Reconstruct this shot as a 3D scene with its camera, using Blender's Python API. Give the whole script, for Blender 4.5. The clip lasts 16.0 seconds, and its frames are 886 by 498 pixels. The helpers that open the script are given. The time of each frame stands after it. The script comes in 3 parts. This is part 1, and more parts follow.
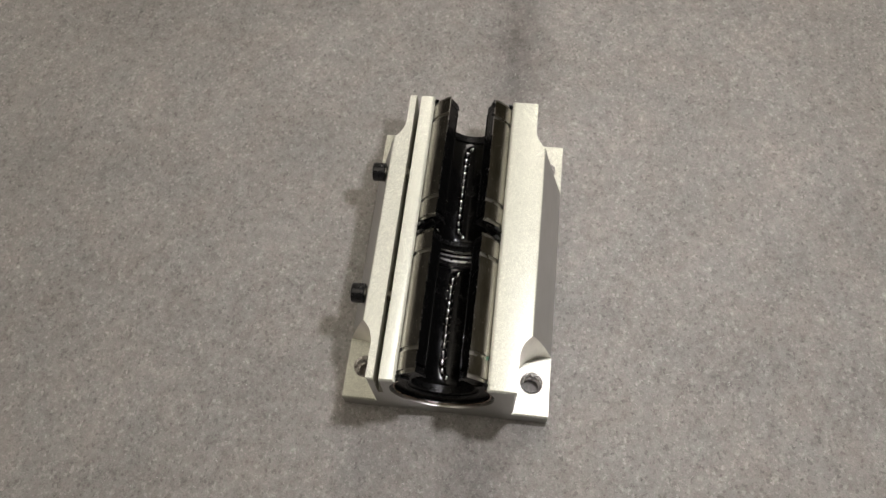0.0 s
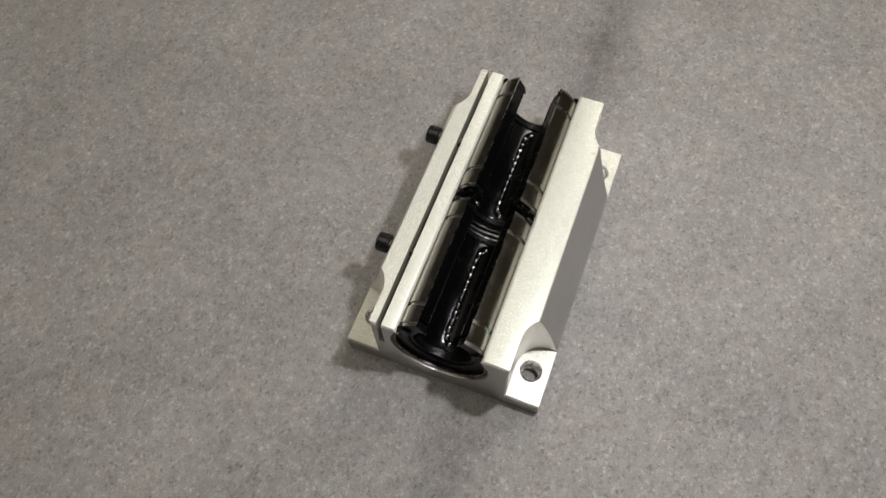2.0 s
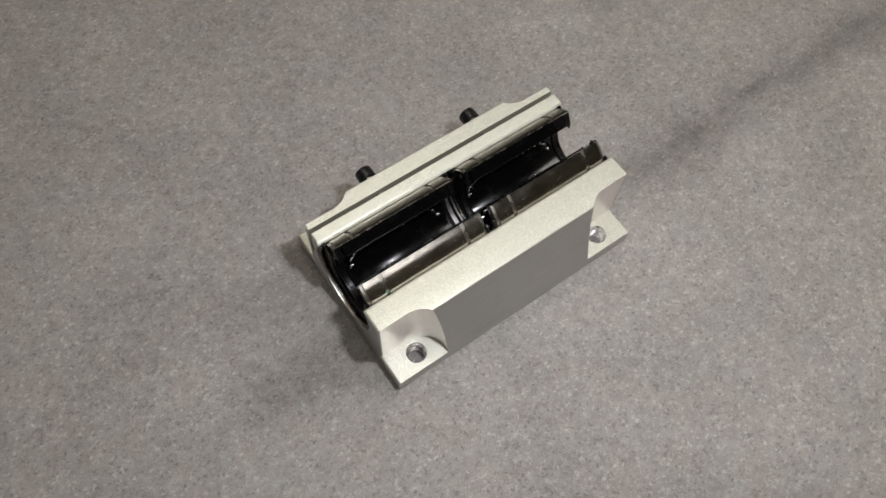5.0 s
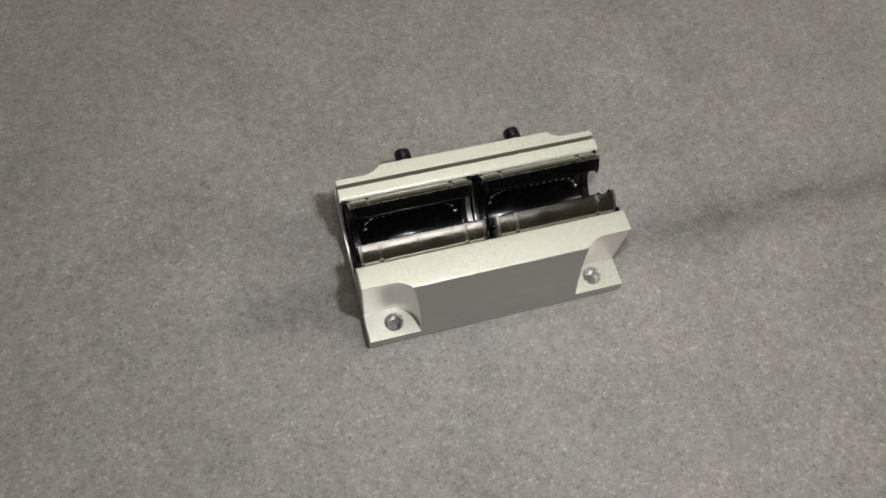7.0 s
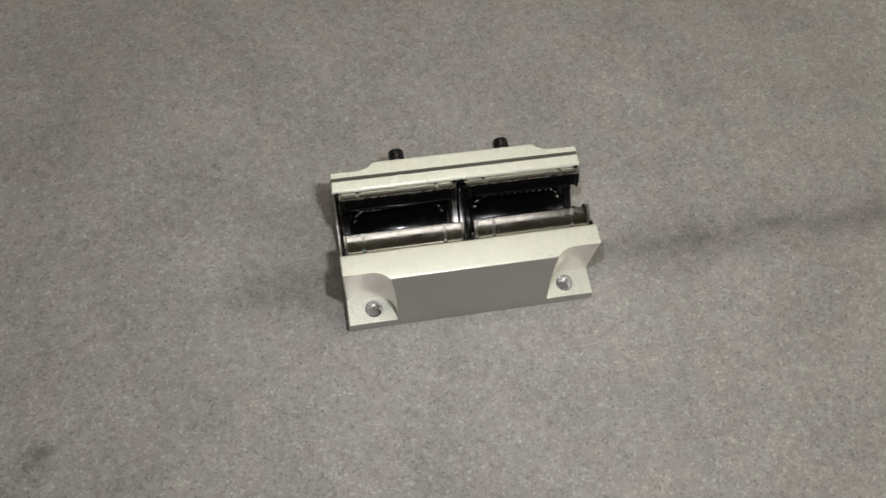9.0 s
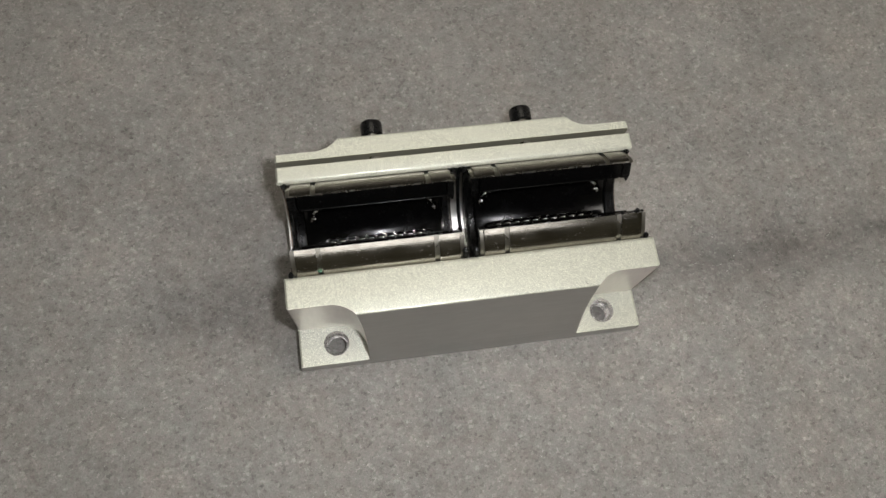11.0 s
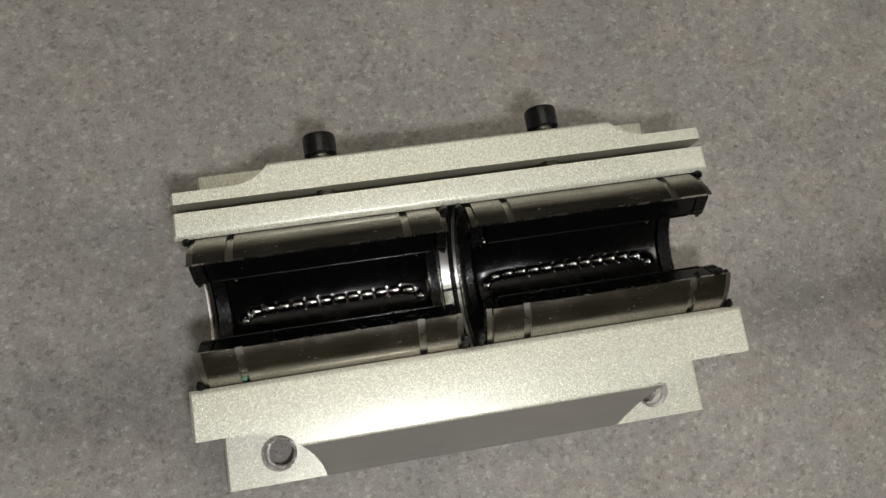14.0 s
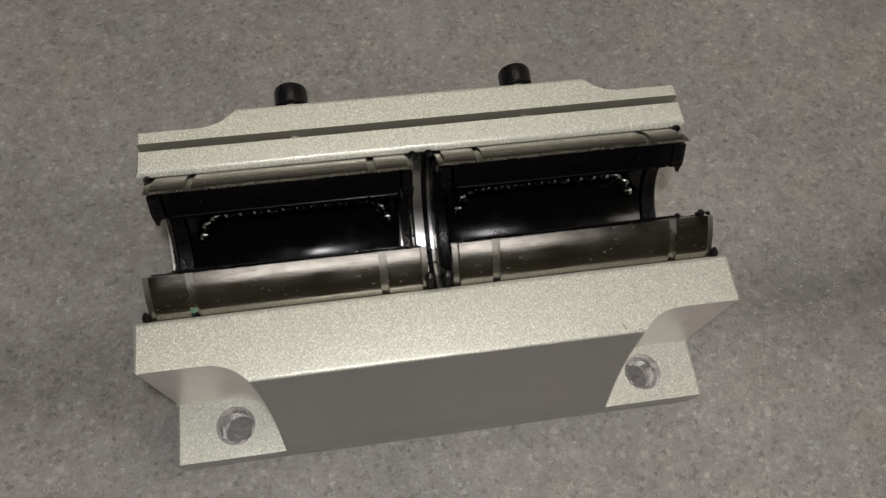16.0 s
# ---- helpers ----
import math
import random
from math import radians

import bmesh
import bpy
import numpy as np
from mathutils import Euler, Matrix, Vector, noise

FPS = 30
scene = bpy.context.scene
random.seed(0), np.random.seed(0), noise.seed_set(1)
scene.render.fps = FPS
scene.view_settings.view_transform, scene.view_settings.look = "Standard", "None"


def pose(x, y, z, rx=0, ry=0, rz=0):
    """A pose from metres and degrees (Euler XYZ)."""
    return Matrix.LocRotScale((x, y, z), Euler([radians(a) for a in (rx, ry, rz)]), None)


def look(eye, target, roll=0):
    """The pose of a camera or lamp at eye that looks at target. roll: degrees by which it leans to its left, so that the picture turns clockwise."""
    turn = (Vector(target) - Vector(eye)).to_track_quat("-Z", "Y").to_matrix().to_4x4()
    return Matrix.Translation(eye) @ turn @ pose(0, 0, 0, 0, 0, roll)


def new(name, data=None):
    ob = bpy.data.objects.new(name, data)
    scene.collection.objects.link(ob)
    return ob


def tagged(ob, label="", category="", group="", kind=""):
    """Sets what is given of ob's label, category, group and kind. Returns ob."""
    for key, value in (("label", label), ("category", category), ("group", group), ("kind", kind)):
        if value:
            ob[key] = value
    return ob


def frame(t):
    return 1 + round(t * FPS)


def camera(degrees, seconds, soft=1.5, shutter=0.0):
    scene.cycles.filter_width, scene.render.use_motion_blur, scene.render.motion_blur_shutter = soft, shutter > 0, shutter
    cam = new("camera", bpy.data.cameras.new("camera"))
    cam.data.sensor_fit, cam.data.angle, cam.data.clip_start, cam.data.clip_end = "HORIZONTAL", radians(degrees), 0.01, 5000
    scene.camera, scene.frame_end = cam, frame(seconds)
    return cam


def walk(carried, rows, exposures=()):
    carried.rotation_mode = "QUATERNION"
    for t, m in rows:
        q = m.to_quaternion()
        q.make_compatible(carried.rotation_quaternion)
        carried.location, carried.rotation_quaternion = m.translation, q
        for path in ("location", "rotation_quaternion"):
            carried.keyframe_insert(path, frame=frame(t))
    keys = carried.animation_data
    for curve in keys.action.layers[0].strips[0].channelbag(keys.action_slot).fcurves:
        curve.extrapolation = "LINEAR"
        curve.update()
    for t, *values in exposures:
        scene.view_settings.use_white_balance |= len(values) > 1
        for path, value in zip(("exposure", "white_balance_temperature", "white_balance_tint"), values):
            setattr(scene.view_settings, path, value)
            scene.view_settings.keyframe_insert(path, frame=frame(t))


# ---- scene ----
cam = camera(61.36, 16.0, soft=1.45)
PATH = [
    (0, (-0.10755, -0.01526, 0.25012), (-0.02386, 0.00112, 0.06922), -4.980),
    (0.5, (-0.10968, -0.01497, 0.24173), (-0.02526, 0.00560, 0.06159), -5.332),
    (1, (-0.11442, -0.02073, 0.24056), (-0.03081, 0.00474, 0.06067), -5.185),
    (1.5, (-0.11466, -0.02428, 0.24229), (-0.03199, 0.00608, 0.06272), -4.404),
    (2, (-0.11691, -0.03289, 0.24714), (-0.03625, 0.00322, 0.06773), -3.592),
    (2.5, (-0.11824, -0.04604, 0.25718), (-0.04041, -0.00427, 0.07774), -2.331),
    (3, (-0.11417, -0.05507, 0.25803), (-0.03860, -0.00743, 0.07909), -1.061),
    (3.5, (-0.11167, -0.06515, 0.25432), (-0.03867, -0.01267, 0.07567), 0.504),
    (3.7, (-0.10821, -0.07136, 0.25452), (-0.03740, -0.01705, 0.07554), 0.896),
    (5.8, (-0.08003, -0.09793, 0.26004), (-0.03306, -0.02534, 0.07969), 8.664),
    (6, (-0.07916, -0.09957, 0.26225), (-0.03378, -0.02585, 0.08195), 9.608),
    (6.5, (-0.07039, -0.10817, 0.27019), (-0.03252, -0.03138, 0.08945), 8.921),
    (7, (-0.06537, -0.11998, 0.27985), (-0.03160, -0.04204, 0.09879), 9.039),
    (7.5, (-0.06226, -0.13430, 0.29750), (-0.03101, -0.05558, 0.11632), 9.514),
    (8, (-0.06023, -0.14687, 0.31105), (-0.03288, -0.06663, 0.12991), 8.698),
    (8.5, (-0.05147, -0.14848, 0.31273), (-0.02648, -0.06878, 0.13101), 8.198),
    (9, (-0.04617, -0.13060, 0.30193), (-0.02256, -0.05288, 0.11916), 8.180),
    (9.2, (-0.04200, -0.12386, 0.29434), (-0.01882, -0.04642, 0.11141), 8.153),
    (11.3, (-0.02740, -0.06534, 0.22086), (-0.00784, -0.00744, 0.03042), 11.501),
    (11.5, (-0.02540, -0.06125, 0.21528), (-0.00662, -0.00392, 0.02460), 11.080),
    (12, (-0.01659, -0.05078, 0.20112), (0.00320, 0.00086, 0.00892), 13.889),
    (12.5, (-0.01466, -0.04106, 0.19281), (0.00620, 0.00564, -0.00054), 16.746),
    (13, (-0.01761, -0.03320, 0.18665), (0.00455, 0.00885, -0.00762), 20.062),
    (13.5, (-0.02055, -0.02548, 0.17784), (0.00272, 0.01253, -0.01713), 23.267),
    (14, (-0.02057, -0.02081, 0.17087), (0.00397, 0.01614, -0.02414), 24.897),
    (14.5, (-0.02047, -0.02438, 0.16722), (0.00548, 0.01313, -0.02751), 25.598),
    (15, (-0.01857, -0.02992, 0.16287), (0.00750, 0.01535, -0.03019), 20.842),
    (15.5, (-0.01497, -0.04008, 0.15668), (0.00850, 0.01881, -0.03300), 13.359),
    (16, (-0.01295, -0.05618, 0.15545), (0.00830, 0.01848, -0.02887), 8.326),
]
walk(cam, [(t, look(eye, target, roll)) for t, eye, target, roll in PATH],
     [(0, 0.14, 6700, 13), (2, 0.14, 6500, 12.5), (3.5, 0.13, 6450, 12.5), (6, 0.08, 6500, 11.5), (7, 0.03, 6520, 10), (9, 0.06, 6540, 9.5), (11.5, -0.19, 6600, 9.5), (14.5, -0.24, 6700, 9.5), (16, -0.43, 6660, 12.5)])

# ---- light ----
world = bpy.data.worlds.new("room_air")
scene.world = world
world.use_nodes = True
world.node_tree.nodes["Background"].inputs["Color"].default_value = (0.9, 0.93, 1.0, 1)
world.node_tree.nodes["Background"].inputs["Strength"].default_value = 0.02


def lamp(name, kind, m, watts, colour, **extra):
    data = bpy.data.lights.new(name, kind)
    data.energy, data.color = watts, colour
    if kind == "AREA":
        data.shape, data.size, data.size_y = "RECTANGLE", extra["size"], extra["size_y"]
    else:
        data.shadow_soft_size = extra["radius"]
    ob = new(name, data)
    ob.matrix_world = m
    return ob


# the ceiling panel to the north, added fills south and east, a fixed small torch
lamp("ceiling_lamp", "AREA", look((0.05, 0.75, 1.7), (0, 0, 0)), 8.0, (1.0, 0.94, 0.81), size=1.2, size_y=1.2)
# unseen fill added in the south for the sleeves' reflections; the wall has no window
lamp("south_fill", "AREA", look((0.05, -1.35, 1.38), (0, 0, 0)), 3.8, (0.98, 0.97, 0.96), size=0.9, size_y=0.45)
# soft fill added from the east to brighten that side; no lamp known there
lamp("east_fill", "AREA", look((0.75, -0.10, 0.62), (0.08, -0.04, 0)), 3.4, (1.0, 0.96, 0.9), size=0.3, size_y=0.3)
# stand-in for the torch carried beside the camera; this one stays still
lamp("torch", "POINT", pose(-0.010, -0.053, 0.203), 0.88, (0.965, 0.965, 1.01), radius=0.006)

U = 0.01        # the parts below are drawn in centimetres


# ---- materials ----
def material(name, colour, rough=0.5, metal=0.0, spec=0.5):
    mat = bpy.data.materials.new(name)
    mat.use_nodes = True
    b = mat.node_tree.nodes["Principled BSDF"]
    b.inputs["Base Color"].default_value = (*colour, 1)
    b.inputs["Roughness"].default_value = rough
    b.inputs["Metallic"].default_value = metal
    b.inputs["Specular IOR Level"].default_value = spec
    return mat, mat.node_tree.nodes, mat.node_tree.links, b


def coords(nodes, links, scale=(1, 1, 1)):
    tc, mp = nodes.new("ShaderNodeTexCoord"), nodes.new("ShaderNodeMapping")
    mp.inputs["Scale"].default_value = scale
    links.new(tc.outputs["Object"], mp.inputs["Vector"])
    return mp.outputs["Vector"]


def noise_node(nodes, links, vec, scale, detail=2.0, rough=0.5):
    n = nodes.new("ShaderNodeTexNoise")
    n.inputs["Scale"].default_value, n.inputs["Detail"].default_value, n.inputs["Roughness"].default_value = scale, detail, rough
    links.new(vec, n.inputs["Vector"])
    return n.outputs["Fac"]


def ramp(nodes, links, fac, stops):
    r = nodes.new("ShaderNodeValToRGB")
    while len(r.color_ramp.elements) < len(stops):
        r.color_ramp.elements.new(0.5)
    for e, (at, col) in zip(r.color_ramp.elements, stops):
        e.position, e.color = at, (*col, 1) if len(col) == 3 else col
    links.new(fac, r.inputs["Fac"])
    return r.outputs["Color"]


def grey(v):
    return (v, v, v)


def mix_colour(nodes, links, kind, fac, a, b):
    m = nodes.new("ShaderNodeMix")
    m.data_type, m.blend_type = "RGBA", kind
    for value, n in ((fac, 0), (a, 6), (b, 7)):
        if isinstance(value, (float, int)):
            m.inputs[n].default_value = value
        elif isinstance(value, tuple):
            m.inputs[n].default_value = (*value, 1)
        else:
            links.new(value, m.inputs[n])
    return m.outputs[2]


def bump(nodes, links, b, height, strength, distance):
    n = nodes.new("ShaderNodeBump")
    n.inputs["Strength"].default_value, n.inputs["Distance"].default_value = strength, distance
    links.new(height, n.inputs["Height"])
    links.new(n.outputs["Normal"], b.inputs["Normal"])


def felt():
    mat, nodes, links, b = material("grey_felt", (0.2, 0.19, 0.18), 0.95, 0, 0.15)
    v = coords(nodes, links)
    drawn = coords(nodes, links, (1.0, 0.85, 1.0))
    grain = noise_node(nodes, links, drawn, 2200, 2, 0.65)
    fleck = noise_node(nodes, links, coords(nodes, links, (0.85, 1.0, 1.0)), 760, 2, 0.55)
    warp = nodes.new("ShaderNodeVectorMath")
    warp.operation = "MULTIPLY_ADD"
    wave = nodes.new("ShaderNodeTexNoise")
    wave.inputs["Scale"].default_value, wave.inputs["Detail"].default_value = 1300, 3
    links.new(v, wave.inputs["Vector"])
    links.new(wave.outputs["Color"], warp.inputs[0])
    warp.inputs[1].default_value = (0.0019, 0.0014, 0.0)
    links.new(v, warp.inputs[2])
    flake = nodes.new("ShaderNodeTexVoronoi")
    flake.inputs["Scale"].default_value = 1050
    links.new(warp.outputs["Vector"], flake.inputs["Vector"])
    hue = nodes.new("ShaderNodeSeparateColor")
    links.new(flake.outputs["Color"], hue.inputs["Color"])
    blot = noise_node(nodes, links, v, 210, 3, 0.6)
    tint = noise_node(nodes, links, v, 55, 3, 0.55)
    broad = noise_node(nodes, links, v, 22, 3, 0.55)
    c = ramp(nodes, links, tint, [(0.34, (0.299, 0.289, 0.272)), (0.5, (0.306, 0.291, 0.272)), (0.66, (0.315, 0.294, 0.272))])
    c = mix_colour(nodes, links, "MULTIPLY", 1.0, c, ramp(nodes, links, grain, [(0.26, grey(0.72)), (0.42, grey(0.95)), (0.6, grey(1.03)), (0.74, grey(1.32))]))
    c = mix_colour(nodes, links, "MULTIPLY", 1.0, c, ramp(nodes, links, fleck, [(0.27, grey(0.68)), (0.36, grey(0.96)), (0.63, grey(1.02)), (0.74, grey(1.3))]))
    c = mix_colour(nodes, links, "MULTIPLY", 1.0, c, ramp(nodes, links, broad, [(0.3, grey(0.87)), (0.7, grey(1.1))]))
    c = mix_colour(nodes, links, "MULTIPLY", 1.0, c, ramp(nodes, links, blot, [(0.3, grey(0.87)), (0.5, grey(0.99)), (0.7, grey(1.13))]))
    c = mix_colour(nodes, links, "MULTIPLY", 1.0, c, ramp(nodes, links, hue.outputs["Red"], [(0.0, grey(0.74)), (0.1, grey(0.93)), (0.5, grey(1.0)), (0.88, grey(1.05)), (1.0, grey(1.3))]))
    c = mix_colour(nodes, links, "MULTIPLY", 1.0, c, ramp(nodes, links, hue.outputs["Green"], [(0.0, (0.97, 1.0, 0.98)), (0.5, (1.0, 1.0, 1.0)), (1.0, (1.035, 0.995, 1.01))]))
    # the fold's shade, painted into the felt's colour as a dark band
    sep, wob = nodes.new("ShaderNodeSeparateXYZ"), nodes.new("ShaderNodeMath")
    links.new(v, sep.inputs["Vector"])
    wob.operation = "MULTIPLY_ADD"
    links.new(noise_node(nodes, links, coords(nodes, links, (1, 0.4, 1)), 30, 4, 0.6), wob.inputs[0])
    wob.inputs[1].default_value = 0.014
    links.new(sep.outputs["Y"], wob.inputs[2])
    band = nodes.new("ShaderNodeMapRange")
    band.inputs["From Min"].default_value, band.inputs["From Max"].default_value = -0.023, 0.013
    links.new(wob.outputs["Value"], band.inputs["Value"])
    fold_shade = ramp(nodes, links, band.outputs["Result"], [(0.0, grey(1.04)), (0.3, grey(0.84)), (0.46, grey(0.7)), (0.54, grey(0.68)), (0.7, grey(0.84)), (1.0, grey(1.0))])
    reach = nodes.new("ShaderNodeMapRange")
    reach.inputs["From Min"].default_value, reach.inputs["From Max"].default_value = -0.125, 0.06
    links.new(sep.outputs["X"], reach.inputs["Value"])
    c = mix_colour(nodes, links, "MULTIPLY", reach.outputs["Result"], c, fold_shade)
    # dark marks: middle, turn, half length, half width, tone
    # the last three paint the shade of crease lines into the colour
    for cx, cy, turn, long, wide, tone in ((-0.1795, -0.0715, 56, 0.036, 0.012, 0.82), (-0.1757, -0.0663, 56, 0.014, 0.0105, 0.74), (0.147, -0.0085, 4, 0.036, 0.0038, 0.8),
                                           (0.152, -0.0215, -22, 0.018, 0.003, 0.84), (0.112, -0.011, -4, 0.026, 0.0075, 0.84)):
        mark = nodes.new("ShaderNodeMapping")
        mark.vector_type = "TEXTURE"
        mark.inputs["Location"].default_value = (cx, cy, 0)
        mark.inputs["Rotation"].default_value = (0, 0, radians(turn))
        mark.inputs["Scale"].default_value = (long, wide, 0.1)
        links.new(v, mark.inputs["Vector"])
        far, ragged = nodes.new("ShaderNodeVectorMath"), nodes.new("ShaderNodeMath")
        far.operation, ragged.operation = "LENGTH", "MULTIPLY_ADD"
        links.new(mark.outputs["Vector"], far.inputs[0])
        links.new(blot, ragged.inputs[0])
        ragged.inputs[1].default_value = 0.9
        links.new(far.outputs["Value"], ragged.inputs[2])
        c = mix_colour(nodes, links, "MULTIPLY", 1.0, c, ramp(nodes, links, ragged.outputs["Value"], [(0.5, grey(tone)), (1.0, grey(1.0))]))
    links.new(c, b.inputs["Base Color"])
    b.inputs["Sheen Weight"].default_value = 0.1
    both = mix_colour(nodes, links, "ADD", 0.5, fleck, grain)
    bump(nodes, links, b, both, 0.3, 0.0004)
    return mat


def blasted(name, base, rough, strength):
    mat, nodes, links, b = material(name, base, rough, 0.42)
    v = coords(nodes, links)
    cells = nodes.new("ShaderNodeTexVoronoi")
    cells.inputs["Scale"].default_value = 8500
    links.new(v, cells.inputs["Vector"])
    pick = nodes.new("ShaderNodeSeparateColor")
    links.new(cells.outputs["Color"], pick.inputs["Color"])
    fine = pick.outputs["Red"]
    spark = noise_node(nodes, links, v, 5200, 0, 0.5)
    broad = noise_node(nodes, links, v, 120, 3, 0.6)
    # the lightest cells paint the blasted grain's sparkle into the colour
    c = ramp(nodes, links, fine, [(0.0, tuple(x * 0.72 for x in base)), (0.35, tuple(x * 0.93 for x in base)), (0.7, tuple(x * 1.04 for x in base)), (0.92, tuple(min(1, x * 1.6) for x in base))])
    c = mix_colour(nodes, links, "MULTIPLY", 0.5, c, ramp(nodes, links, broad, [(0.3, grey(0.93)), (0.7, grey(1.0))]))
    links.new(c, b.inputs["Base Color"])
    r = ramp(nodes, links, pick.outputs["Green"], [(0.0, grey(rough - 0.16)), (0.25, grey(rough - 0.02)), (1.0, grey(rough + 0.12))])
    r = mix_colour(nodes, links, "ADD", 0.5, r, ramp(nodes, links, spark, [(0.3, grey(0.0)), (0.7, grey(0.06))]))
    links.new(r, b.inputs["Roughness"])
    bump(nodes, links, b, cells.outputs["Distance"], strength, 0.00005)
    return mat


def steel(name, base, rough, stretch, smear=0.1):
    mat, nodes, links, b = material(name, base, rough, 1.0)
    v = coords(nodes, links, stretch)
    fine = noise_node(nodes, links, v, 900, 3, 0.6)
    oil = noise_node(nodes, links, coords(nodes, links), 160, 4, 0.65)
    links.new(ramp(nodes, links, oil, [(0.3, grey(max(0.05, rough - smear))), (0.7, grey(rough + smear))]), b.inputs["Roughness"])
    c = ramp(nodes, links, fine, [(0.3, tuple(x * 0.93 for x in base)), (0.7, base)])
    links.new(c, b.inputs["Base Color"])
    bump(nodes, links, b, fine, 0.15, 0.00005)
    return mat


def scuffed(name, base, rough):
    """Polished steel with fine scuffs along its length and a few bright nicks."""
    mat, nodes, links, b = material(name, base, rough, 1.0)
    scuff = noise_node(nodes, links, coords(nodes, links, (0.22, 1, 1)), 1500, 4, 0.7)
    nick = noise_node(nodes, links, coords(nodes, links, (0.45, 1, 1)), 1700, 3, 0.65)
    film = noise_node(nodes, links, coords(nodes, links), 130, 4, 0.65)
    r = ramp(nodes, links, film, [(0.35, grey(rough - 0.06)), (0.65, grey(rough + 0.1))])
    r = mix_colour(nodes, links, "ADD", 1.0, r, ramp(nodes, links, nick, [(0.66, grey(0.0)), (0.72, grey(0.3))]))
    links.new(r, b.inputs["Roughness"])
    streak = noise_node(nodes, links, coords(nodes, links, (0.12, 1, 1)), 420, 4, 0.7)
    c = ramp(nodes, links, streak, [(0.3, tuple(x * 0.6 for x in base)), (0.7, base)])
    c = mix_colour(nodes, links, "MIX", ramp(nodes, links, nick, [(0.66, grey(0.0)), (0.72, grey(0.75))]), c, (0.52, 0.47, 0.41))
    links.new(c, b.inputs["Base Color"])
    bump(nodes, links, b, scuff, 0.22, 0.00006)
    return mat


def black(name, value, rough, spec=0.5, dust=0.0):
    mat, nodes, links, b = material(name, grey(value), rough, 0, spec)
    v = coords(nodes, links)
    oil = noise_node(nodes, links, v, 240, 4, 0.65)
    links.new(ramp(nodes, links, oil, [(0.35, grey(rough * 0.6)), (0.7, grey(min(1, rough * 1.5)))]), b.inputs["Roughness"])
    bump(nodes, links, b, oil, 0.12, 0.0001)
    if dust:
        grit = noise_node(nodes, links, v, 2100, 3, 0.6)
        links.new(ramp(nodes, links, grit, [(0.67, grey(value)), (0.74, grey(dust))]), b.inputs["Base Color"])
    return mat


def speckled(name, base, metal, rough):
    """Oily metal or rubber, with grit that glints."""
    mat, nodes, links, b = material(name, base, rough, metal, 0.4)
    grit = noise_node(nodes, links, coords(nodes, links), 1500, 2, 0.6)
    # the lightest specks put glints into the base colour
    links.new(ramp(nodes, links, grit, [(0.35, tuple(x * 0.5 for x in base)), (0.6, base), (0.72, tuple(min(1, x * 2.2) for x in base))]), b.inputs["Base Color"])
    links.new(ramp(nodes, links, grit, [(0.3, grey(rough * 0.6)), (0.7, grey(rough * 1.4))]), b.inputs["Roughness"])
    bump(nodes, links, b, grit, 0.6, 0.0002)
    return mat


def plaster(name, colour):
    mat, nodes, links, b = material(name, colour, 0.9)
    n = noise_node(nodes, links, coords(nodes, links), 12, 4)
    links.new(ramp(nodes, links, n, [(0.3, tuple(x * 0.92 for x in colour)), (0.7, colour)]), b.inputs["Base Color"])
    return mat


FELT = felt()
ALU = blasted("blasted_aluminium", (0.60, 0.605, 0.515), 0.40, 0.16)
SATIN = steel("satin_aluminium", (0.57, 0.57, 0.55), 0.42, (0.15, 1, 1), 0.04)
MILLED = steel("milled_aluminium", (0.9, 0.88, 0.85), 0.26, (1, 1, 6))
MILLED.node_tree.nodes["Principled BSDF"].inputs["Metallic"].default_value = 0.8
POCKET = steel("pocket_milled_aluminium", (0.92, 0.88, 0.855), 0.38, (1, 1, 0.2), 0.04)
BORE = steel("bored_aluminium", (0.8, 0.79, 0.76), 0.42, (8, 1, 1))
# the housing's aluminium, darkened to put the slit's shade into the colour
SLIT_SHADED = steel("shaded_slit_aluminium", (0.42, 0.41, 0.33), 0.5, (0.2, 1, 1), 0.05)
SLIT_SHADED.node_tree.nodes["Principled BSDF"].inputs["Metallic"].default_value = 0.5
# inner bore, a darker tone than at the bore's mouths
BORE_INNER = steel("inner_bored_aluminium", (0.6, 0.59, 0.56), 0.34, (8, 1, 1))
SLEEVE = scuffed("bearing_steel", (0.44, 0.415, 0.375), 0.15)
GROOVE = steel("turned_steel", (0.38, 0.365, 0.325), 0.3, (6, 1, 1))
EDGE = steel("ground_steel_edge", (0.68, 0.66, 0.62), 0.24, (6, 1, 1))
CHROME = steel("ball_steel", (0.58, 0.58, 0.57), 0.09, (1, 1, 1), 0.02)
CAGE = black("oiled_black_plastic", 0.002, 0.21, 0.21, 0.03)
RUBBER = black("black_rubber", 0.005, 0.4, 0.2)
WASHER = speckled("oily_washer_steel", (0.2, 0.195, 0.175), 1.0, 0.32)
SEAL = speckled("oily_seal_rubber", grey(0.004), 0.0, 0.33)
SEAL.node_tree.nodes["Principled BSDF"].inputs["Specular IOR Level"].default_value = 0.22
BROWN = steel("oily_brown_steel", (0.42, 0.31, 0.24), 0.3, (6, 1, 1))
RING = black("oily_black_rubber", 0.004, 0.3, 0.25)
OXIDE = black("black_oxide_steel", 0.008, 0.28, 0.35)
WALL = plaster("wall_paint", (0.16, 0.16, 0.15))
# unseen east and south walls, lightened to brighten what the steel sleeves reflect
EAST = plaster("east_bounce_paint", (0.62, 0.59, 0.48))
SOUTH = plaster("south_bounce_paint", (0.24, 0.23, 0.175))
